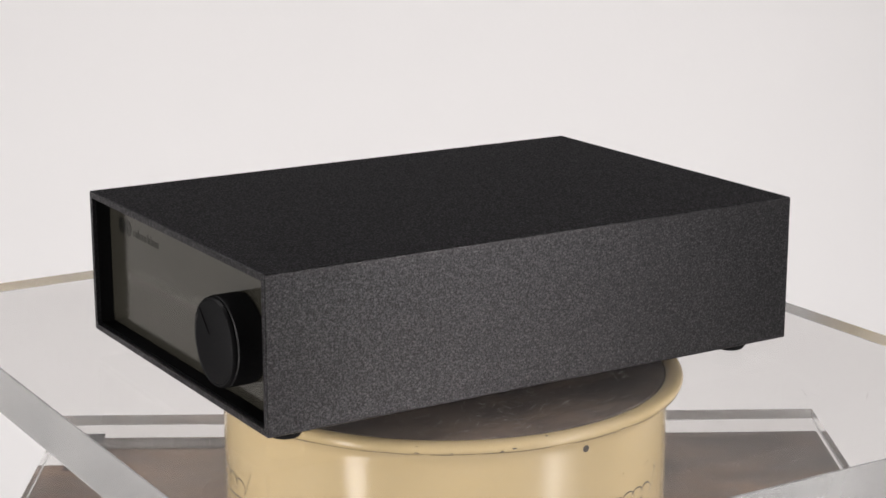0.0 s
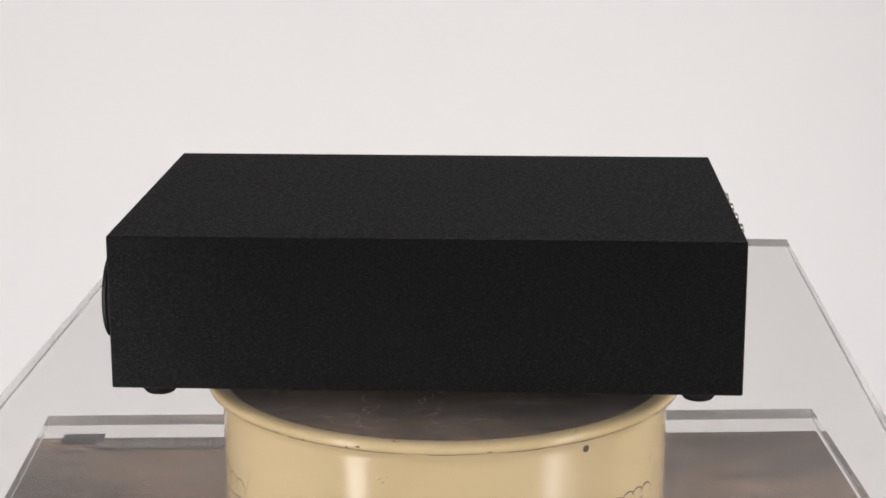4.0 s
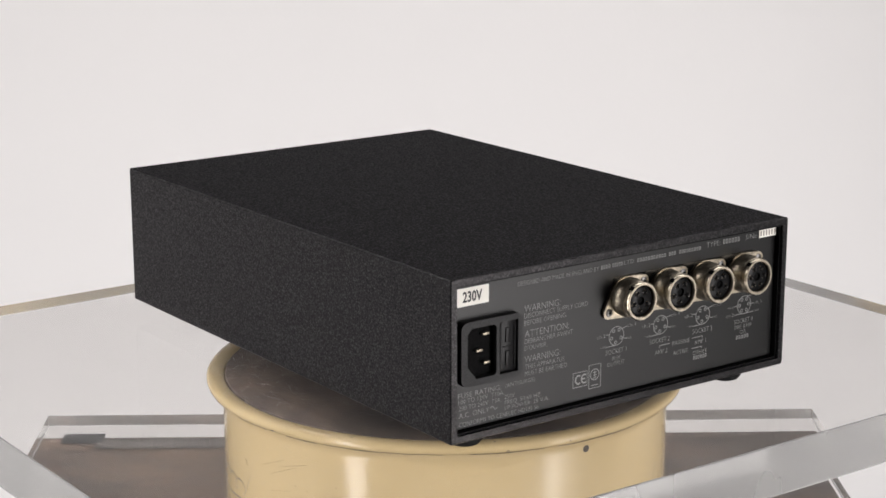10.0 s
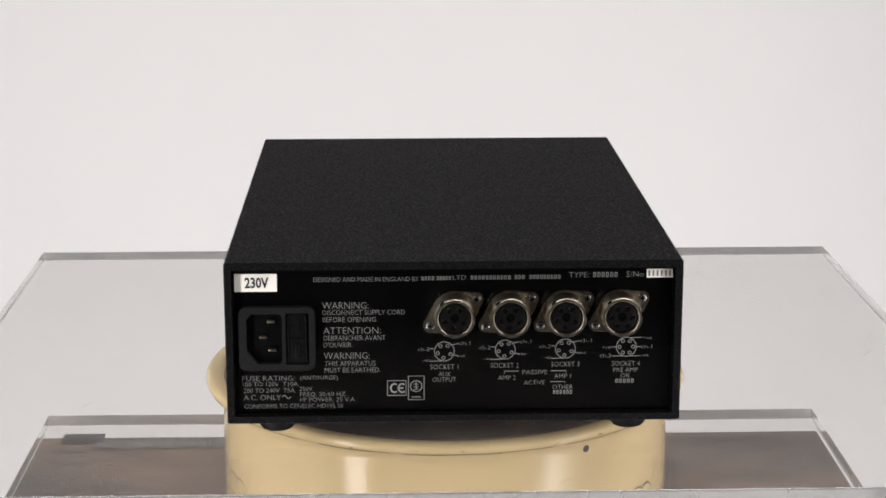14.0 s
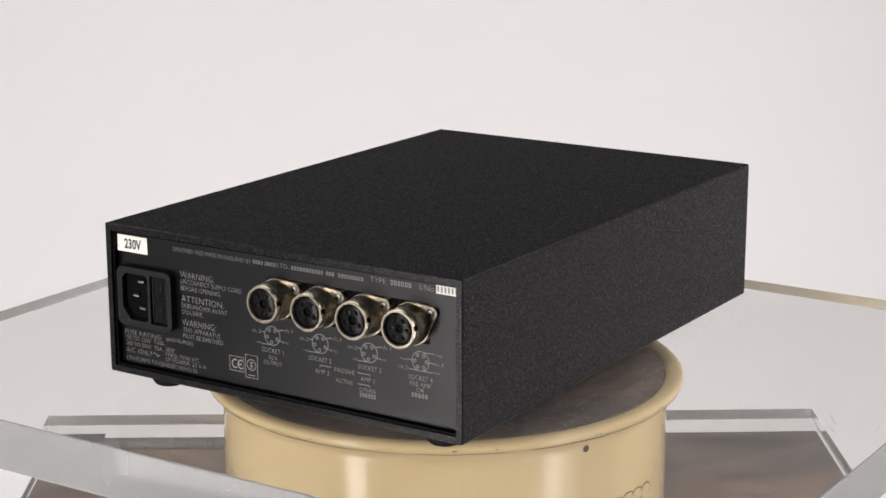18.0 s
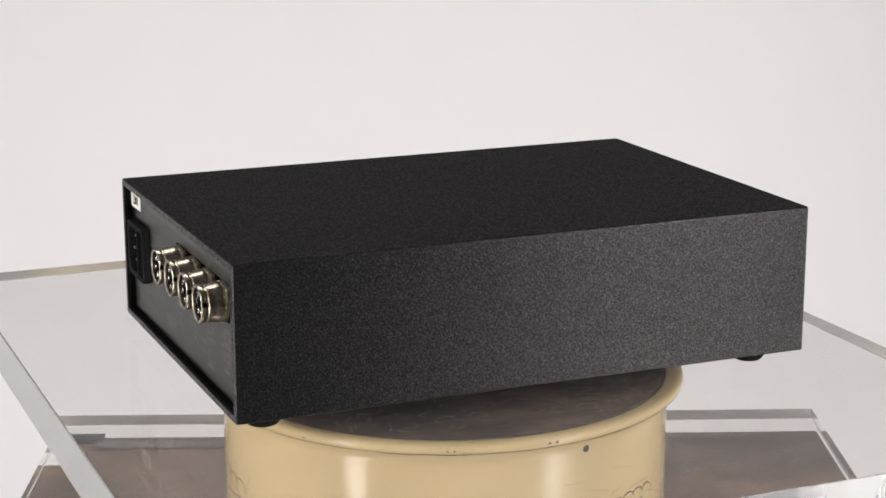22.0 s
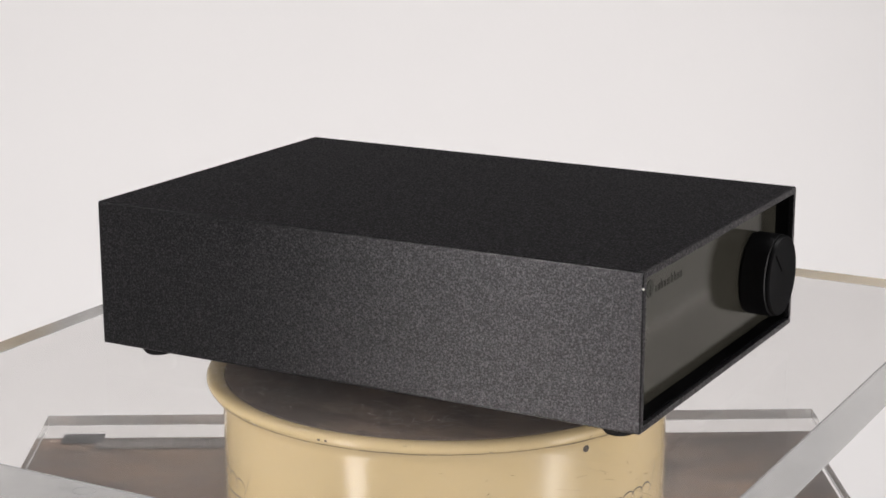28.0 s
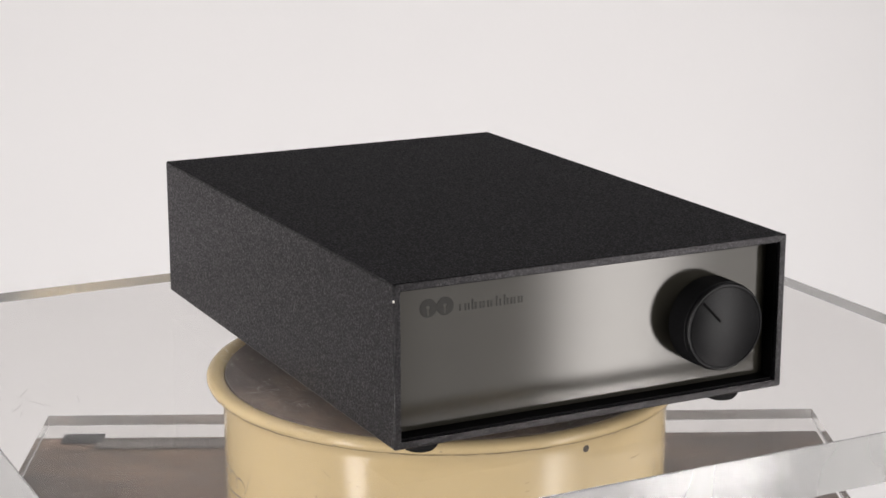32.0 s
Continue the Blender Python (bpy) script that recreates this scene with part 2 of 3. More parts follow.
def rounded(u0, u1, v0, v1, r, n=5):
    pts = []
    for cu, cv, a0 in ((u1 - r, v1 - r, 0), (u0 + r, v1 - r, 90), (u0 + r, v0 + r, 180), (u1 - r, v0 + r, 270)):
        pts += [(cu + r * math.cos(radians(a0 + 90 * i / n)), cv + r * math.sin(radians(a0 + 90 * i / n))) for i in range(n + 1)]
    return pts


def hull(circles, n=20):
    """The outline round some circles (u, v, r)."""
    pts = sorted({(round(u + r * math.cos(2 * math.pi * i / n), 6), round(v + r * math.sin(2 * math.pi * i / n), 6)) for u, v, r in circles for i in range(n)})

    def half(seq):
        out = []
        for q in seq:
            while len(out) > 1 and (out[-1][0] - out[-2][0]) * (q[1] - out[-2][1]) - (out[-1][1] - out[-2][1]) * (q[0] - out[-2][0]) <= 0:
                out.pop()
            out.append(q)
        return out
    return half(pts)[:-1] + half(pts[::-1])[:-1]


def strokes(lines, width, place, h, bm=None):
    """Flat strips along polylines in (u, v)."""
    bm = bm or bmesh.new()
    for line in lines:
        left, right = [], []
        for i, (u, v) in enumerate(line):
            a, b = line[max(i - 1, 0)], line[min(i + 1, len(line) - 1)]
            d = math.hypot(b[0] - a[0], b[1] - a[1]) or 1
            nu, nv = -(b[1] - a[1]) / d * width / 2, (b[0] - a[0]) / d * width / 2
            left.append(bm.verts.new(place(u + nu, v + nv, h)))
            right.append(bm.verts.new(place(u - nu, v - nv, h)))
        for i in range(len(line) - 1):
            bm.faces.new((left[i], right[i], right[i + 1], left[i + 1]))
    return bm


def ring_line(u, v, r, n=24):
    return [(u + r * math.cos(2 * math.pi * i / n), v + r * math.sin(2 * math.pi * i / n)) for i in range(n + 1)]


def letters(words, u, v, wide, tall, place, h, weight=-0.018):
    """Words as a flat mesh: left edge u, baseline v, of that width and capital height."""
    curve = bpy.data.curves.new("letters", "FONT")
    curve.body, curve.size, curve.resolution_u, curve.offset = words, 1.0, 2, weight
    ob = new("letters", curve)
    dg = bpy.context.evaluated_depsgraph_get()
    me = bpy.data.meshes.new_from_object(ob.evaluated_get(dg))
    bpy.data.objects.remove(ob)
    bpy.data.curves.remove(curve)
    xs = [q.co.x for q in me.vertices]
    k, x0 = wide / (max(xs) - min(xs)), min(xs)
    for q in me.vertices:
        q.co = place(u + (q.co.x - x0) * k, v + q.co.y * tall / 0.69, h)
    bm = bmesh.new()
    bm.from_mesh(me)
    bpy.data.meshes.remove(me)
    return bm


# ---- the room ----
def structure(name, bm, mat, label, smooth=None):
    return tagged(new(name, mesh_of(name, bm, mat, smooth)), label, kind="structure")


def room():
    bm = bmesh.new()
    prof = [(-0.35, 0.0), (0.9, 0.0)]
    prof += [(0.9 + 0.9 * math.sin(radians(a)), 0.9 - 0.9 * math.cos(radians(a))) for a in range(6, 90, 6)] + [(1.8, 0.9), (1.8, 0.93)]
    under = [(y, z) for y, z in prof]
    cols = [[bm.verts.new((x, y, z)) for y, z in under] for x in (-1.78, 1.78)]
    back = [[bm.verts.new((x, y, z)) for y, z in ((1.82, 0.93), (1.82, -0.02), (-0.35, -0.02))] for x in (-1.78, 1.78)]
    for i in range(len(under) - 1):
        bm.faces.new((cols[0][i], cols[1][i], cols[1][i + 1], cols[0][i + 1]))
    loop = [cols[0][-1], *back[0], cols[0][0]], [cols[1][-1], *back[1], cols[1][0]]
    for i in range(4):
        bm.faces.new((loop[0][i], loop[1][i], loop[1][i + 1], loop[0][i + 1]))
    structure("backdrop", bm, WHITE, "seamless white studio backdrop curving from floor to wall", 30)
    # Unseen floor, walls and ceiling, toned to set what the unit's faces reflect.
    structure("floor", box(-2.05, 2.05, -3.3, 1.9, -0.1, -0.021), DARK, "dark grey studio floor")
    structure("wall_west", box(-2.05, -1.95, -3.2, 1.9, -0.02, 2.8), PALE, "unseen pale side wall, added to lighten side reflections")
    structure("wall_east", box(1.95, 2.05, -3.2, 1.9, -0.02, 2.8), OFFWHITE, "unseen off-white side wall, added to lighten side reflections")
    structure("wall_north", box(-1.95, 1.95, 1.83, 1.93, -0.02, 2.8), NEAR_BLACK, "unseen near-black wall, toned to keep reflections dark")
    structure("wall_south", box(-1.95, 1.95, -3.3, -3.2, -0.02, 2.8), DARK, "dark grey wall behind the camera")
    structure("ceiling", box(-2.05, 2.05, -3.3, 1.9, 2.8, 2.9), DARK, "plain ceiling")


room()

# ---- the stand ----
def slab(name, hx, hy, z0, z1):
    """A thick clear slab whose four sides have the sawn-edge look."""
    me = mesh_of(name, box(-hx, hx, -hy, hy, z0, z1, 0.0007, 2), ACRYLIC)
    me.materials.append(EDGE)
    for f in me.polygons:
        f.material_index = 1 if abs(f.normal.z) < 0.95 else 0
    ob = new(name, me)
    ob.visible_shadow = False
    return ob


BASE_TURN = 1.5


def wooden_plinth():
    ob = tagged(new("wooden_plinth"), "worn brown wooden plinth under a clear acrylic slab", "plinth")
    ob.matrix_world = pose(-0.004, -0.016, 0, 0, 0, BASE_TURN)
    part("top_board", box(-0.2465, 0.2475, -0.105, 0.1995, 0.675, 0.700, 0.002), WOOD, ob, "worn brown board with streaky grain")
    part("body", box(-0.225, 0.225, -0.095, 0.180, 0.0, 0.675, 0.003), WOOD, ob)
    return ob


def acrylic_slab():
    ob = slab("acrylic_slab", 0.247, 0.164, 0, 0.025)
    ob.matrix_world = pose(-0.004, 0.039, 0.7006, 0, 0, BASE_TURN)
    # printed label stuck to its underside
    part("dark_strip", box(-0.212, -0.060, 0.1215, 0.1395, -0.00019, -0.0001), STRIP, ob, "dark strip behind pale print")
    part("black_patch", box(-0.234, -0.208, 0.1315, 0.1485, -0.0002, -0.00005), INK, ob, "black printed rectangle")
    rnd = random.Random(4)
    u = -0.211
    while u < -0.064:
        w = rnd.choice((0.0022, 0.0034, 0.0044, 0.0044))
        t = rnd.choice((0.008, 0.008, 0.008, 0.012))
        for x0, x1 in ((u, u + 0.0013), (u + w - 0.0013, u + w)):
            part("print_bar", box(x0, x1, 0.1255, 0.1255 + t, -0.00015, -0.00002), FADED, ob, "", None)
        u += w + rnd.choice((0.0012, 0.0014, 0.0014, 0.0030))
    return tagged(ob, "thick clear acrylic slab lying on a brown wooden plinth", "acrylic slab")


def drum_stand():
    ob = tagged(new("drum_stand"), "glossy cream enamelled metal drum with rolled rim and brown top disc", "drum")
    ob.matrix_world = pose(0, 0, 0.7258)
    top = ZP - 0.0285 - 0.7258
    body = [(0.0, 0.0), (0.1165, 0.0), (0.1172, 0.002), (0.1172, top - 0.0125), (0.1176, top - 0.0098), (0.1186, top - 0.0076), (0.1202, top - 0.0060), (0.1224, top - 0.0052), (0.1224, top - 0.0048), (0.0, top - 0.0060)]
    part("body", lathe(body, 160), CREAM, ob, "cream enamel side with worn chips")
    # the rolled rim and the disc turn with the sheet
    prof = [(0.1160, top - 0.0046), (0.1240, top - 0.0046), (0.1250, top - 0.0038), (0.1256, top - 0.0022), (0.1253, top - 0.0008), (0.1242, top + 0.0003), (0.1222, top + 0.0007), (0.1195, top + 0.0006), (0.1174, top + 0.0001), (0.1162, top - 0.0010)]
    rim = part("rim", lathe(prof, 160, closed=True), CREAM, ob, "rolled cream rim with dark chips")
    prof = [(0.0, top - 0.0058), (0.1158, top - 0.0058), (0.1158, top - 0.0008), (0.1153, top - 0.0003), (0.0, top - 0.0003)]
    disc = part("top_disc", lathe(prof, 128), DISC, ob, "scuffed brown-grey top disc")
    part("bearing_pad", lathe([(0, top), (0.03, top), (0.03, ZP - 0.0251 - 0.7258), (0, ZP - 0.0251 - 0.7258)], 48), DISC, disc, "low pad that carries the acrylic sheet")

    rnd = random.Random(7)
    # broken dark line where the rim meets the side
    a = 0.0
    while a < 360:
        long, gap = rnd.uniform(3, 22), rnd.choice((0.6, 1.5, 3, 6))
        w = rnd.choice((0.0001, 0.00014, 0.0002))
        k = max(2, int(long / 2))
        line = [(radians(a + long * i / k), top - 0.0047 + 0.0001 * math.sin(a + i)) for i in range(k + 1)]
        bow = lambda u, v, h: Vector(((0.1243 + h) * math.sin(u), -(0.1243 + h) * math.cos(u), v))
        part("seam", strokes([line], w * 2, bow, 0.0001), SEAM, rim, "thin dark seam under the rim", None)
        a += long + gap

    def chip(a, r, z, wide, tall):
        m = pose(r * math.sin(a), -r * math.cos(a), z, 90, 0, math.degrees(a)) @ Matrix.Diagonal((wide, tall, 0.25, 1))
        part("chip", lathe([(0, 0.0006), (0.0004, 0.0005), (0.0007, 0), (0.0004, -0.0005), (0, -0.0006)], 9, m), CHIP, rim, "small dark chip in the enamel")
    for k in range(26):
        r, z = rnd.choice(((0.1255, top - 0.0026), (0.1251, top - 0.0036), (0.1230, top + 0.0006), (0.1251, top - 0.0007)))
        chip(rnd.uniform(0, 6.283), r, z, rnd.uniform(0.4, 2.0), rnd.uniform(0.35, 0.8))
    for a in (1.2, 3.0):
        chip(radians(a), 0.1255, top - 0.0022, 1.6, 0.8)

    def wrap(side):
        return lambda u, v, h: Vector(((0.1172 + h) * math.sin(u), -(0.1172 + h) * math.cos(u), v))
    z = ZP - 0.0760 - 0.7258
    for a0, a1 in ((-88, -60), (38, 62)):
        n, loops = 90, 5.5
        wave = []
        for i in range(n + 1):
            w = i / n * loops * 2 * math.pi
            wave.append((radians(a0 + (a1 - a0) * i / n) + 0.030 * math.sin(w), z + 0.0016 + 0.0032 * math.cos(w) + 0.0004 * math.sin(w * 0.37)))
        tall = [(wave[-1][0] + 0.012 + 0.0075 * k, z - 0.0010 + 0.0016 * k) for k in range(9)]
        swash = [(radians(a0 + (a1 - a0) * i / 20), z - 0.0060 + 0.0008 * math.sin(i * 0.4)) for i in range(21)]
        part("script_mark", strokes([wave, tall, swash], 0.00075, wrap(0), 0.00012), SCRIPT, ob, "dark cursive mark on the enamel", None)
    a = radians(35.5)
    m = pose(0.1171 * math.sin(a), -0.1171 * math.cos(a), top - 0.0118, 90, 0, 35.5)
    part("rivet", lathe([(0, 0.0008), (0.0012, 0.0007), (0.0020, 0.0002), (0.0021, -0.001), (0, -0.001)], 20, m), CHIP, ob, "small dark rivet")
    return ob, rim, disc


wooden_plinth()
acrylic_slab()
_, RIM, TOP_DISC = drum_stand()


# ---- the turning sheet ----
def acrylic_sheet():
    ob = slab("acrylic_sheet", 0.2127, 0.2490, -0.025, 0)
    tagged(ob, "thick clear acrylic sheet with polished edges, scratched, on a cream drum", "acrylic sheet")
    rnd = random.Random(11)
    flat = lambda u, v, h: Vector((u, v, h))

    def marks(count, length, width, inner, outer):
        out = []
        for i in range(count):
            a, r = rnd.uniform(0, 6.283), inner + (outer - inner) * math.sqrt(rnd.random())
            u, v, d = r * math.cos(a), r * math.sin(a), rnd.uniform(0, 6.283)
            if i % 5:
                u, v, d = seat[0] + rnd.gauss(0, 0.012), seat[1] + rnd.gauss(0, 0.012), seat[2] + rnd.gauss(0, 0.5)
            else:
                seat = (u, v, d)
            if abs(u) > 0.205 or abs(v) > 0.243:
                continue
            line, bend = [], rnd.uniform(-0.03, 0.03)
            step = rnd.uniform(0.4, 1) * length / 5
            for k in range(6):
                line.append((u, v))
                u, v, d = u + step * math.cos(d), v + step * math.sin(d), d + bend * 0.4
            out.append(line)
        return out
    part("scratch", strokes(marks(1000, 0.008, 0.0002, 0.0, 0.13), 0.0001, flat, 0.00012), DUST, ob, "fine pale scratches", None)["kind"] = "stuff"
    part("scratch", strokes(marks(300, 0.005, 0.0002, 0.0, 0.115), 0.00015, flat, 0.00014), DUST, ob, "short bright scratches", None)["kind"] = "stuff"
    part("lint", strokes(marks(170, 0.0026, 0.0003, 0.16, 0.29), 0.00034, flat, 0.00012), LINT, ob, "specks of dark lint", None)["kind"] = "stuff"
    part("lint", strokes(marks(34, 0.013, 0.0003, 0.15, 0.28), 0.0002, flat, 0.00012), LINT, ob, "fine dark hairs", None)["kind"] = "stuff"
    # Ring marks of the underside, drawn on the edge as refraction shows them.
    for u0, slope, side in ((-0.039, 0.21, -1), (0.044, -0.21, -1), (0.039, 0.21, 1)):
        edge = lambda u, v, h: Vector((u, side * (0.2490 + h), v))
        lean = -slope * side
        oval = [(u0 + 0.0064 * math.cos(a / 14), -0.0038 + 0.0017 * math.sin(a / 14) + lean * 0.0064 * math.cos(a / 14)) for a in range(88)]
        part("ring_mark", strokes([oval], 0.00026, edge, 0.0001), RING_MARK, ob, "underside ring mark, drawn on the edge as refracted there", None)
    return ob


SHEET = acrylic_sheet()


# ---- the amplifier's power supply ----
LX, WY, Z0, Z1 = 0.150, 0.1024, 0.008, 0.0829     # half length, half width, underside and top of the case
TH = 0.0034                                        # thickness of the sleeve
XF, XR = LX - 0.009, -LX + 0.004                   # front and rear panel planes


def rear(u, v, h):
    """A point of the rear panel: u to the right as seen from behind, v up, h outwards."""
    return Vector((XR - h, -u, v))


def front(u, v, h):
    return Vector((XF + h, u, v))


def mm(*a):
    return [q / 1000 for q in a]


def power_supply():
    ob = tagged(new("power_supply"), "black crackle-coated metal hi-fi power supply box with olive front panel", "hi-fi unit")
    # sleeve: an open rectangular tube with crisp, slightly rounded edges
    b = bmesh.new()
    o = rounded(-WY, WY, Z0, Z1, 0.0010, 3)
    i = rounded(-WY + TH, WY - TH, Z0 + TH, Z1 - TH, 0.0006, 3)
    n = len(o)
    ring = []
    for x, ins in ((LX, 0.0005), (LX - 0.0005, 0), (-LX + 0.0005, 0), (-LX, 0.0005)):
        k = (WY - ins) / WY
        ring.append([b.verts.new((x, u * k, (v - 0.04545) * (1 - ins / 0.0375) + 0.04545)) for u, v in o])
    inner = [[b.verts.new((x, u, v)) for u, v in i] for x in (LX, -LX)]
    bands = [ring[0], ring[1], ring[2], ring[3], inner[1], inner[0], ring[0]]
    for p, q in zip(bands, bands[1:]):
        for j in range(n):
            k = (j + 1) % n
            b.faces.new((p[j], p[k], q[k], q[j]))
    part("sleeve", b, POWDER, ob, "black textured powder-coat sleeve", None)
    # broken shiny wear along the two long top edges
    rnd = random.Random(21)
    for side in (-1, 1):
        w = bmesh.new()
        x = -LX + 0.002
        while x < LX - 0.008:
            long, t = rnd.choice((0.0008, 0.0015, 0.003, 0.005)), rnd.uniform(0.0002, 0.0004)
            low, high = WY + 0.00006, WY + 0.00001
            w.faces.new([w.verts.new(q) for q in ((x, side * low, Z1 - 0.00102), (x + long, side * low, Z1 - 0.00102), (x + long, side * high, Z1 - 0.00102 + t), (x, side * high, Z1 - 0.00102 + t))])
            x += long + rnd.choice((0.0004, 0.001, 0.002, 0.005))
        part("worn_edge", w, WORN, ob, "rubbed shiny edge of the coat", None)["kind"] = "stuff"
    # black liners seen inside the two lips
    for nm, x0, x1 in (("front_liner", XF - 0.004, LX - 0.0022), ("rear_liner", -LX + 0.0015, XR + 0.003)):
        pl = lambda u, v, h: Vector((h, u, v))
        part(nm, sheet(rounded(-WY + TH + 0.0001, WY - TH - 0.0001, Z0 + TH + 0.0001, Z1 - TH - 0.0001, 0.0006), [rounded(-WY + TH + 0.0010, WY - TH - 0.0010, Z0 + TH + 0.0010, Z1 - TH - 0.0010, 0.0006)], x0, x1, pl), INNER, ob, "black inner lip", 30)
    part("front_panel", box(XF - 0.003, XF, -WY + TH + 0.0013, WY - TH - 0.0013, Z0 + TH + 0.0013, Z1 - TH - 0.0013, 0.0003), FRONT, ob, "satin olive-grey metal front panel", None)
    back = part("rear_panel", box(XR, XR + 0.002, -WY + TH + 0.0013, WY - TH - 0.0013, Z0 + TH + 0.0013, Z1 - TH - 0.0013, 0.0003), SATIN, ob, "black satin rear panel with white print", None)
    for x in (-0.131, 0.131):
        for y in (-0.081, 0.081):
            prof = [(0, 0.008), (0.0088, 0.008), (0.0090, 0.0055), (0.0084, 0.0022), (0.0070, 0.0004), (0.0062, 0.0), (0, 0)]
            part("foot", lathe(prof, 32, pose(x, y, 0)), RUBBER, ob, "round black rubber foot")
    nick = lathe([(0, 0.0007), (0.0004, 0.0004), (0.0005, 0), (0.0004, -0.0004), (0, -0.0007)], 8, pose(LX - 0.0001, -WY + 0.0003, 0.0752))
    part("nick", nick, LABEL, ob, "tiny pale nick in the coat")
    knob_parts(ob)
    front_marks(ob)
    inlet(ob)
    part("socket_plate", sheet(rounded(*mm(-7.0, 83.0, 50.0, 68.5), 0.001), [], 0.00002, 0.0001, rear), PLATE, ob, "thin glossy black plate behind the sockets", 30)
    for k in range(4):
        socket(ob, 0.0248 * k, 0.0588, HEXA if k == 3 else DIN)
    rear_print(back)
    return ob


def knob_parts(ob):
    c = Vector((XF, 0.0640, 0.0440))
    m = Matrix.Translation(c) @ Euler((0, radians(90), 0)).to_matrix().to_4x4()
    base = [(0, 0), (0.0206, 0), (0.0206, 0.0011), (0.0213, 0.0014), (0.0213, 0.0136), (0.0208, 0.0141), (0, 0.0141)]
    knob = part("knob", lathe(base, 96, m), KNOB, ob, "large round black control knob")
    cap = [(0, 0.0141), (0.0202, 0.0141), (0.0208, 0.0146), (0.0208, 0.0158), (0.0203, 0.0165), (0.0196, 0.0166), (0.0192, 0.0163), (0.0188, 0.0166), (0, 0.0168)]
    part("knob_cap", lathe(cap, 96, m), KNOB, knob, "satin black knob face")
    d = Vector((0, -0.70, 0.71))
    s = Vector((0, d.z, -d.y))
    b = bmesh.new()
    a0, a1 = c + Vector((0.0169, 0, 0)) + d * 0.0187, c + Vector((0.0169, 0, 0)) + d * 0.0045
    q = [a0 + s * 0.0006, a0 - s * 0.0006, a1 - s * 0.0006, a1 + s * 0.0006]
    b.faces.new([b.verts.new(w) for w in q])
    part("pointer", b, HOLE_SHADE, knob, "flat near-black strip, painted as the groove's shade", None)


def front_marks(ob):
    h = 0.00012
    for u in (-0.0814, -0.0732):
        slot = [(u - 0.0005, 0.0642), (u + 0.0005, 0.0642), (u + 0.0004, 0.0668), (u + 0.0011, 0.0678), (u, 0.0690), (u - 0.0011, 0.0678), (u - 0.0004, 0.0668)]
        part("emblem_disc", sheet(ring_line(u, 0.0675, 0.0042)[:-1], [slot], 0.00005, h, front), LOGO, ob, "dark round emblem printed on the front", None)
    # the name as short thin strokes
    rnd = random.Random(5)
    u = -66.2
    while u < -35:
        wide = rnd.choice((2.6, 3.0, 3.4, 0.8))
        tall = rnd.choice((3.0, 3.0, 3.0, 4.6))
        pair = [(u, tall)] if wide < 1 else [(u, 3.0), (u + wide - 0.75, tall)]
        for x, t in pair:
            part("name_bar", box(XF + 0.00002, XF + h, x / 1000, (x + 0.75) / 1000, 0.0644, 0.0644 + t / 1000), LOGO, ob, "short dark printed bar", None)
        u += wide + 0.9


def inlet(ob):
    o = rounded(*mm(-96.3, -62.3, 32.9, 62.3), 0.0036)
    hexa = [tuple(mm(*q)) for q in ((-93.0, 42.0), (-88.2, 36.0), (-78.6, 36.0), (-77.5, 36.5), (-77.0, 37.6), (-77.0, 57.6), (-77.5, 58.7), (-78.6, 59.2), (-90.6, 59.2), (-93.0, 56.6))]
    fuse = rounded(*mm(-75.4, -65.0, 35.6, 59.6), 0.0005)
    frame_part = part("mains_inlet", sheet(o, [hexa, fuse], 0.0001, 0.0036, rear), PLASTIC, ob, "black moulded mains inlet with fuse drawer", 30)
    b = bmesh.new()
    b.faces.new([b.verts.new(rear(u, v, 0.0004)) for u, v in hexa])
    part("cavity", b, HOLE_SHADE, frame_part, "near-black inlet floor, painted as the cavity's shade", None)
    for u, v in ((-82.0, 55.4), (-85.6, 48.2), (-81.6, 42.2)):
        part("pin", box(XR - 0.0026, XR - 0.0004, -(u + 1.7) / 1000, -(u - 1.7) / 1000, (v - 0.55) / 1000, (v + 0.55) / 1000, 0.0002), BRASS, frame_part, "flat metal pin")
    drawer = part("fuse_drawer", box(XR - 0.0024, XR - 0.0003, 0.0653, 0.0752, 0.0359, 0.0593, 0.0004), INSERT, frame_part, "black fuse drawer")
    for u0, u1, v0, v1 in ((-74.6, -73.9, 37.0, 58.4), (-66.6, -65.9, 37.0, 58.4), (-73.2, -67.4, 47.2, 47.8), (-71.4, -69.0, 39.0, 45.5), (-71.4, -69.0, 49.6, 56.2)):
        part("ridge", box(XR - 0.0029, XR - 0.0022, -u1 / 1000, -u0 / 1000, v0 / 1000, v1 / 1000, 0.0002), INSERT, drawer)
    part("voltage_label", sheet(rounded(*mm(-98.0, -79.0, 68.8, 77.0), 0.0003), [], 0.0, 0.00025, rear), LABEL, ob, "white label reading 230V", None)
    part("label_text", letters("230V", *mm(-93.3, 70.7, 10.6, 4.6), rear, 0.0004, 0.026), INK, ob, "bold black figures", None)


DIN = (60, 125, -165, -98, -25)
HEXA = (60, 0, -60, -120, 180, 120)


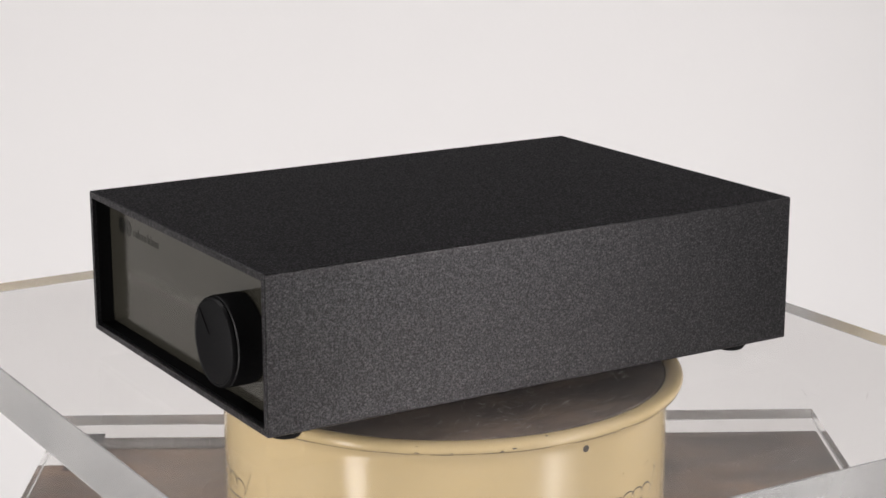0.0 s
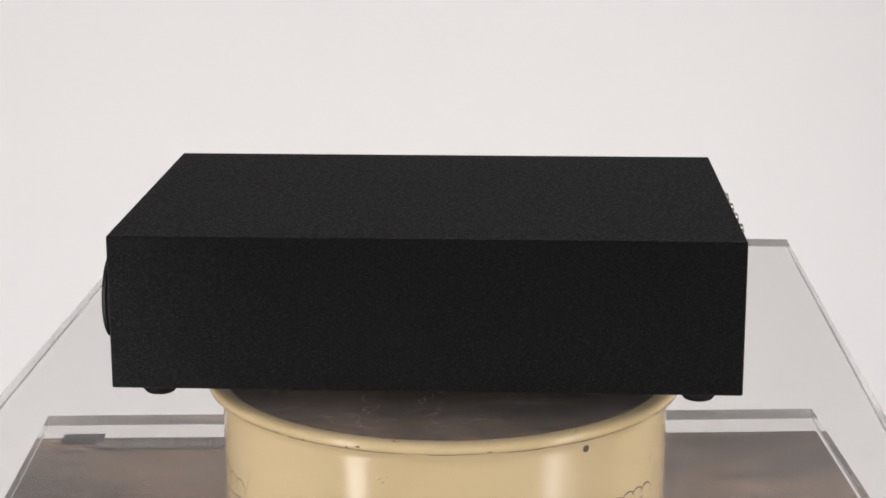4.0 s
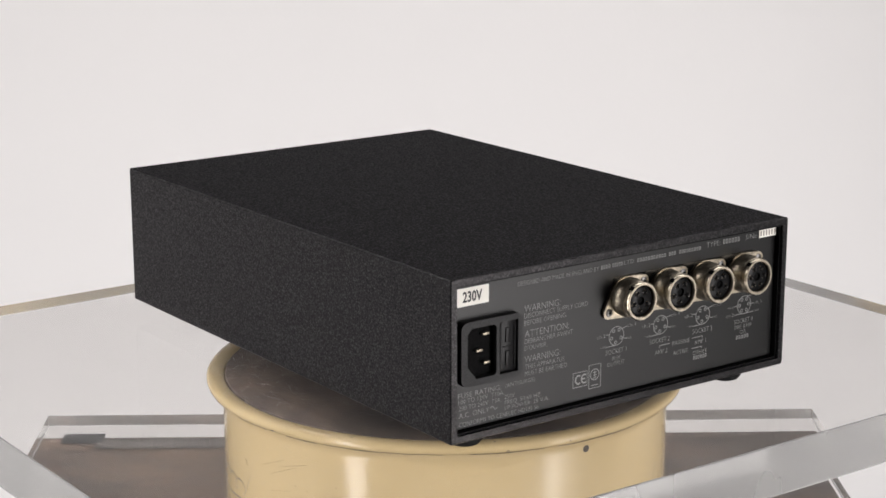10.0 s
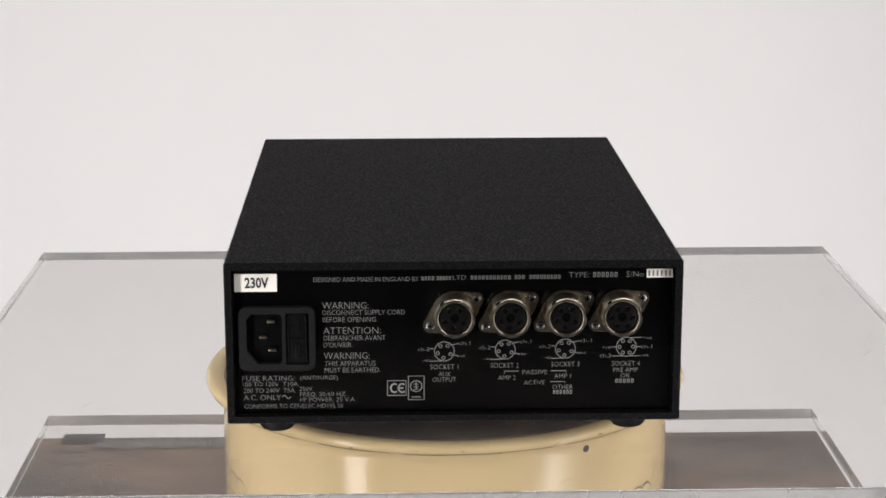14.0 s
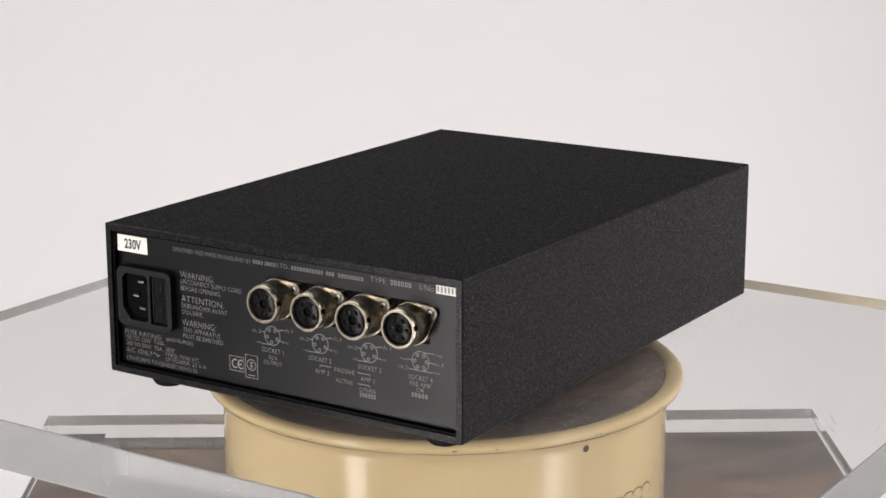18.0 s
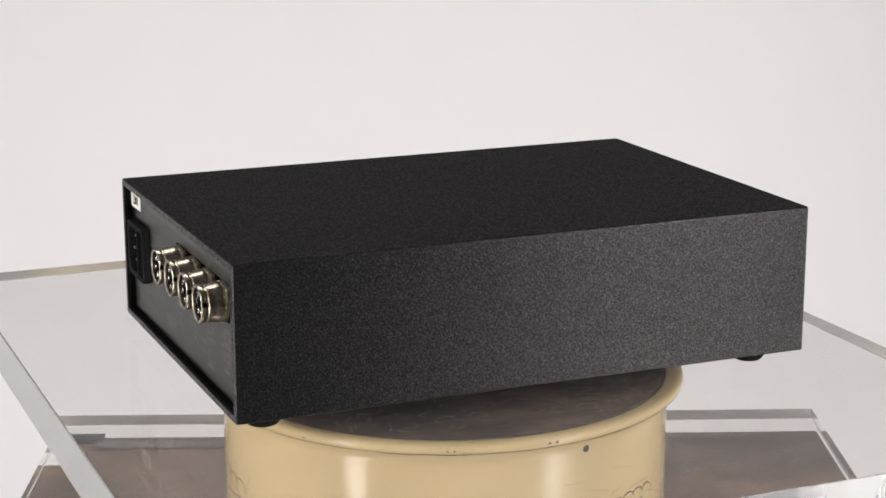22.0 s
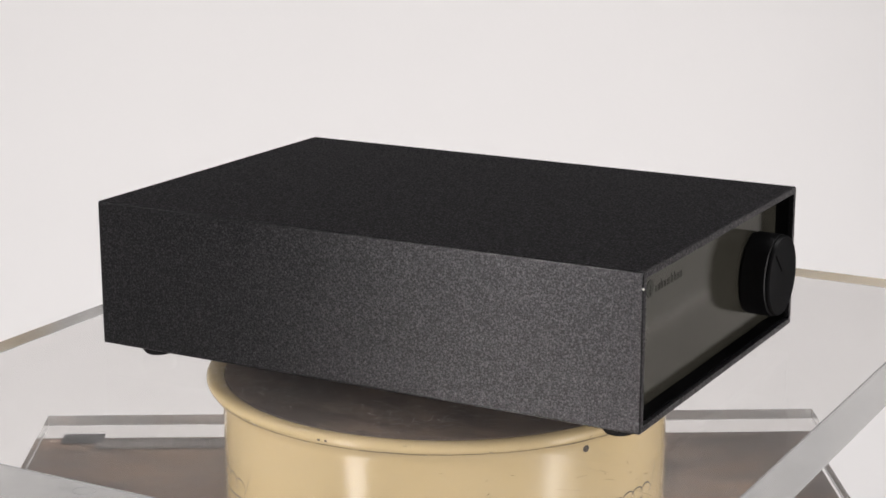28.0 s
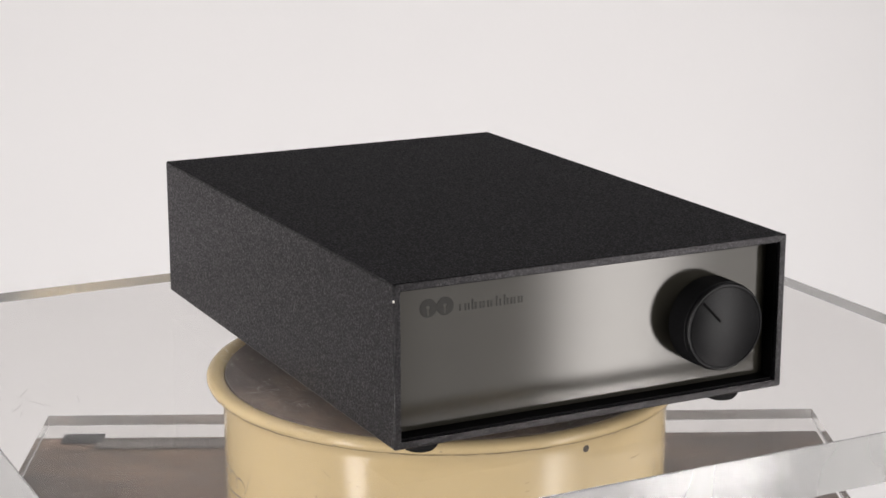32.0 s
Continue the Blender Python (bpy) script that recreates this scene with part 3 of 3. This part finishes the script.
def socket(ob, u, v, pins):
    m = Matrix.Translation(rear(u, v, 0.0004)) @ Euler((0, radians(-90), 0)).to_matrix().to_4x4()
    arms = [(u + 0.0101, v + 0.0060), (u - 0.0107, v - 0.0062)]
    outline = hull([(u, v, 0.0098), (*arms[0], 0.0031), (*arms[1], 0.0031)], 28)
    flange = part("socket", sheet(outline, [], 0.0002, 0.0019, rear), NICKEL, ob, "nickel-plated round multi-pin socket with flange", 30)
    # pressed lip along the flange
    inner = hull([(u, v, 0.0094), (*arms[0], 0.0026), (*arms[1], 0.0026)], 28)
    core = hull([(u, v, 0.0090), (*arms[0], 0.0022), (*arms[1], 0.0022)], 28)
    part("lip", sheet(inner, [core], 0.0019, 0.0021, rear), NICKEL, flange, "", 30)
    # plain shell with a rolled front ring
    prof = [(0.0094, 0.0012), (0.0094, 0.0044), (0.0090, 0.0050), (0.0089, 0.0088), (0.0085, 0.0092), (0.0085, 0.0098), (0.0089, 0.0102), (0.0090, 0.0108), (0.0090, 0.0120), (0.0086, 0.0125), (0.0078, 0.0125), (0.0074, 0.0121), (0.0073, 0.0050), (0.0085, 0.0012)]
    shell = part("barrel", lathe(prof, 48, m, closed=True), NICKEL, flange, "nickel barrel ring")
    for k in range(3):
        a = radians(120 * k + 40)
        notch = box(-0.0011, 0.0011, -0.00025, 0.00025, -0.0012, 0.0012)
        bmesh.ops.transform(notch, matrix=m @ pose(0.0088 * math.cos(a), 0.0088 * math.sin(a), 0.0112, 0, 0, math.degrees(a) + 90), verts=notch.verts)
        part("slot", notch, HOLE_SHADE, shell, "near-black inlay, painted as the slot's shade")
    part("insert", lathe([(0, 0.0100), (0.0018, 0.0100), (0.0021, 0.0112), (0.0064, 0.0112), (0.0070, 0.0107), (0.0073, 0.0100), (0.0073, 0.0040), (0, 0.0040)], 40, m), INSERT, flange, "black contact insert")
    for deg in pins:
        a = radians(deg)
        at = Matrix.Translation(rear(u + 0.0044 * math.cos(a), v + 0.0044 * math.sin(a), 0.0004)) @ Euler((0, radians(-90), 0)).to_matrix().to_4x4()
        part("contact_hole_shade", lathe([(0, 0.0113), (0.0009, 0.0113), (0.0010, 0.0110), (0, 0.0110)], 14, at), HOLE_SHADE, flange)
        part("contact_ring", lathe([(0.0009, 0.01122), (0.0011, 0.0117), (0.0014, 0.01122)], 14, at, closed=True), CONTACT, flange, "dull metal contact")
    part("contact_hole_shade", lathe([(0, 0.0102), (0.0017, 0.0102), (0.0018, 0.0100), (0, 0.0100)], 16, m), HOLE_SHADE, flange)
    for p, q in arms:
        sm = Matrix.Translation(rear(p, q, 0.0019)) @ Euler((0, radians(-90), 0)).to_matrix().to_4x4()
        screw = part("screw", lathe([(0, 0.0006), (0.0013, 0.0006), (0.0019, 0.0002), (0.0020, -0.0002), (0, -0.0002)], 20, sm), STEEL, flange, "cross-head screw")
        s = bmesh.new()
        for w, t in ((0.0010, 0.0003), (0.0003, 0.0010)):
            s.faces.new([s.verts.new(rear(p + x * w, q + y * t, 0.00256)) for x, y in ((-1, -1), (1, -1), (1, 1), (-1, 1))])
        part("cross_slot_shade", s, HOLE_SHADE, screw, "", None)


def pin_diagram(u, v, pins):
    """Lines of a small round pin diagram with its leads, in millimetres."""
    out = [ring_line(u, v, 4.5)]
    for deg in pins:
        a = radians(deg)
        out.append(ring_line(u + 3.1 * math.cos(a), v + 3.1 * math.sin(a), 0.72, 10))
    if len(pins) == 5:
        out += [[(u + 3.0, v + 2.9), (u + 6.4, v + 3.7)], [(u - 4.3, v + 1.2), (u - 6.4, v + 1.4)], [(u + 3.9, v - 1.6), (u + 6.2, v - 2.2)], [(u - 0.2, v - 4.4), (u - 6.2, v - 4.6)]]
    else:
        out += [[(u + 1.5, v + 4.2), (u + 7.0, v + 4.4)], [(u - 4.4, v), (u - 7.0, v)], [(u + 4.4, v), (u + 6.4, v)], [(u - 1.0, v - 4.3), (u - 6.4, v - 4.3)], [(u + 1.0, v - 4.3), (u + 6.4, v - 4.3)]]
    return out


def rear_print(back):
    def words(s, *a):
        part("lettering", letters(s, *mm(*a), rear, 0.00012), PRINT, back, "white printed words", None)

    words("DESIGNED AND MADE IN ENGLAND BY", -62.7, 73.1, 46.9, 2.1)
    words("LTD.", -0.5, 73.6, 6.6, 2.1)
    words("TYPE:", 51.5, 74.2, 8.9, 2.5)
    words("S/No", 77.4, 74.3, 7.6, 2.5)
    words("WARNING:", -58.9, 60.5, 20.6, 3.2)
    words("DISCONNECT SUPPLY CORD", -58.9, 57.7, 36.9, 2.3)
    words("BEFORE OPENING.", -58.9, 54.4, 24.5, 2.3)
    words("ATTENTION:", -58.6, 48.8, 25.7, 3.2)
    words("DEBRANCHER AVANT", -58.6, 45.8, 27.8, 2.3)
    words("D'OUVRIR.", -58.6, 42.6, 13.0, 2.3)
    words("WARNING:", -58.6, 37.0, 20.6, 3.2)
    words("THIS APPARATUS", -58.3, 33.8, 22.9, 2.3)
    words("MUST BE EARTHED.", -58.3, 30.7, 25.0, 2.3)
    words("FUSE RATING:", -95.5, 27.1, 23.7, 2.4)
    words("(ANTISURGE)", -69.3, 27.5, 16.8, 1.9)
    words("100 TO 120V  T10A.", -95.3, 24.5, 25.2, 2.1)
    words("200 TO 240V  T5A.", -95.0, 21.5, 23.4, 2.1)
    words("250V.", -69.8, 22.2, 6.1, 2.0)
    words("A.C. ONLY", -95.0, 18.0, 16.6, 2.5)
    words("FREQ. 50/60 HZ.", -69.6, 19.6, 20.9, 2.0)
    words("I/P POWER: 25 V.A.", -69.6, 17.0, 25.2, 2.0)
    words("CONFORMS TO CENELEC HD195 S6", -95.0, 14.0, 44.6, 2.1)
    words("SOCKET 1", -10.7, 31.8, 12.7, 2.3)
    words("AUX", -6.9, 28.5, 5.3, 2.1)
    words("OUTPUT", -9.7, 25.9, 10.7, 2.1)
    words("SOCKET 2", 16.6, 32.2, 12.7, 2.3)
    words("AMP 2", 20.1, 26.5, 7.9, 2.1)
    words("SOCKET 3", 44.1, 32.5, 12.7, 2.3)
    words("PASSIVE", 31.1, 29.0, 11.2, 2.1)
    words("ACTIVE", 31.8, 24.1, 9.4, 2.1)
    words("AMP 1", 45.6, 27.0, 7.4, 2.1)
    words("OTHER", 44.8, 21.8, 9.2, 2.1)
    words("SOCKET 4", 71.6, 32.6, 12.7, 2.3)
    words("PRE AMP", 72.3, 29.7, 11.2, 2.1)
    words("OR", 75.7, 27.0, 4.1, 2.1)
    words("ch.1", 2.3, 43.2, 5.1, 1.7)
    words("ch.2", -16.1, 40.5, 5.1, 1.7)
    words("-ve", -14.0, 35.4, 3.6, 1.5)
    words("nc", 2.0, 37.5, 3.1, 1.5)
    words("ch.1", 29.8, 43.7, 5.1, 1.7)
    words("ch.2", 11.5, 41.0, 5.1, 1.7)
    words("-ve", 13.5, 35.9, 3.6, 1.5)
    words("nc", 29.5, 38.1, 3.1, 1.5)
    words("ch.1", 57.1, 44.0, 5.1, 1.7)
    words("ch.2", 38.7, 41.3, 5.1, 1.7)
    words("-ve", 40.8, 36.2, 3.6, 1.5)
    words("nc", 56.8, 38.4, 3.1, 1.5)
    words("+ve", 85.6, 45.0, 3.8, 1.5)
    words("+ve", 67.0, 40.8, 3.8, 1.5)
    words("ch.1", 84.6, 40.8, 5.1, 1.7)
    words("ch.2", 66.2, 36.7, 5.1, 1.7)
    words("-ve", 84.6, 37.0, 3.6, 1.5)
    # names and addresses as plain bars
    def bars(*rows):
        for u, w, v, t in rows:
            b = bmesh.new()
            for x0, x1, y0, y1 in ((0, 0.30, 0, 1), (0.30, 0.75, 0.82, 1), (0.30, 0.75, 0, 0.18), (0.75, 1.05, 0.1, 0.9)):
                b.faces.new([b.verts.new(rear((u + x * w) / 1000, (v + 0.1 + y * (t - 0.2)) / 1000, 0.00012)) for x, y in ((x0, y0), (x1, y0), (x1, y1), (x0, y1))])
            part("printed_bar", b, PRINT, back, "small white printed mark", None)

    bars((-14.5, 0.9, 73.4, 2.0), (-13.0, 0.9, 73.4, 2.0), (-11.5, 0.9, 73.4, 2.0), (-9.9, 0.9, 73.4, 2.0))
    bars((-7.6, 0.8, 73.4, 2.0), (-6.3, 0.8, 73.4, 2.0), (-5.0, 0.8, 73.4, 2.0), (-3.7, 0.8, 73.4, 2.0), (-2.3, 0.8, 73.4, 2.0))
    bars((7.6, 1.0, 73.5, 2.0), (9.3, 1.0, 73.5, 2.0), (11.0, 1.0, 73.5, 2.0), (12.6, 1.0, 73.5, 2.0), (14.3, 1.0, 73.5, 2.0), (16.0, 1.0, 73.5, 2.0), (17.6, 1.0, 73.5, 2.0), (19.3, 1.0, 73.5, 2.0), (21.0, 1.0, 73.5, 2.0), (22.6, 1.0, 73.5, 2.0), (24.3, 1.0, 73.5, 2.0))
    bars((27.3, 1.0, 73.6, 2.0), (28.9, 1.0, 73.6, 2.0), (30.5, 1.0, 73.6, 2.0))
    bars((33.9, 1.0, 73.6, 2.0), (35.5, 1.0, 73.6, 2.0), (37.0, 1.0, 73.6, 2.0), (38.6, 1.0, 73.6, 2.0), (40.2, 1.0, 73.6, 2.0), (41.8, 1.0, 73.6, 2.0), (43.4, 1.0, 73.6, 2.0), (45.0, 1.0, 73.6, 2.0), (46.6, 1.0, 73.6, 2.0))
    bars((62.4, 1.2, 74.2, 2.5), (64.3, 1.2, 74.2, 2.5), (66.2, 1.2, 74.2, 2.5), (68.1, 1.2, 74.2, 2.5), (70.1, 1.2, 74.2, 2.5), (72.0, 1.2, 74.2, 2.5))
    bars((45.1, 0.9, 19.4, 2.1), (46.6, 0.9, 19.4, 2.1), (48.1, 0.9, 19.4, 2.1), (49.7, 0.9, 19.4, 2.1), (51.2, 0.9, 19.4, 2.1), (52.7, 0.9, 19.4, 2.1))
    bars((73.4, 1.1, 24.5, 2.1), (75.1, 1.1, 24.5, 2.1), (76.9, 1.1, 24.5, 2.1), (78.7, 1.1, 24.5, 2.1), (80.5, 1.1, 24.5, 2.1))
    h = 0.00012
    lines = []
    lines += pin_diagram(-4.3, 40.2, DIN)
    lines += pin_diagram(23.2, 40.8, DIN)
    lines += pin_diagram(50.4, 41.0, DIN)
    lines += pin_diagram(78.0, 41.6, HEXA)
    lines += [[(22.9, 29.3), (22.9, 30.6), (29.3, 30.6)], [(43.8, 30.6), (50.7, 30.6), (50.7, 29.7)], [(43.8, 25.4), (50.4, 25.4), (50.4, 24.6)]]
    tilde = [(-77.7 + 0.38 * k, 19.4 + 0.8 * math.sin(k * 0.63)) for k in range(11)]
    lines.append(tilde)
    for line in lines:
        part("printed_line", strokes([[tuple(mm(*q)) for q in line]], 0.00032, rear, h), PRINT, back, "", None)
    # two approval marks
    frames = [[(-30.1, 19.6), (-21.7, 19.6), (-21.7, 26.6), (-30.1, 26.6), (-30.1, 19.6)],
              [(-20.6, 17.5), (-13.5, 17.5), (-13.5, 28.7), (-20.6, 28.7), (-20.6, 17.5)]]
    marks = frames + [ring_line(-17.1, 23.9, 2.6), [(-17.1, 22.7), (-17.1, 25.8)], [(-18.1, 24.9), (-16.1, 24.9)]]
    marks += [[(-16.0, 23.7), (-18.1, 23.5), (-16.1, 22.5), (-18.2, 22.2)], [(-19.1, 18.8), (-15.0, 18.8)]]
    part("approval_mark", strokes([[tuple(mm(*q)) for q in line] for line in marks], 0.00038, rear, h), PRINT, back, "white printed approval marks", None)
    arcs = [[(-26.9 + 1.7 * math.cos(a / 10), 23.1 + 2.0 * math.sin(a / 10)) for a in range(9, 55, 3)], [(-23.4 + 1.7 * math.cos(a / 10), 23.1 + 2.0 * math.sin(a / 10)) for a in range(9, 55, 3)], [(-25.0, 23.1), (-22.9, 23.1)]]
    part("approval_mark", strokes([[tuple(mm(*q)) for q in line] for line in arcs], 0.00075, rear, h), PRINT, back, "bold white CE mark", None)
    part("serial_label", sheet(rounded(*mm(86.4, 98.6, 73.9, 78.2), 0.0002), [], 0.0, 0.00025, rear), LABEL, back, "small white serial label", None)
    for k in range(6):
        u, v = (87.1 + 1.85 * k) / 1000, 74.7 / 1000
        b = bmesh.new()
        b.faces.new([b.verts.new(rear(u + x, v + y, 0.0004)) for x, y in ((0, 0), (0.0008, 0), (0.0008, 0.0026), (0, 0.0026))])
        part("serial_bar", b, FADEINK, back, "short dark bar", None)


UNIT = power_supply()


# ---- the turn ----
def turn(t):
    return -148.38 - 8.5417 * t - 0.0016 * t * t


def motions():
    times = [0.5 * k for k in range(65)]
    walk(SHEET, [(t, pose(0, 0, ZP, 0, 0, turn(t) + 0.05) @ pose(0.0004, -0.0006, 0)) for t in times])
    for cap in (RIM, TOP_DISC):
        walk(cap, [(t, pose(0, 0, 0, 0, 0, turn(t) - turn(22.0) + 22.0)) for t in times])
    walk(UNIT, [(t, pose(0, 0, ZP, 0, 0, turn(t)) @ pose(0.00477, 0.00016, 0)) for t in times])


motions()
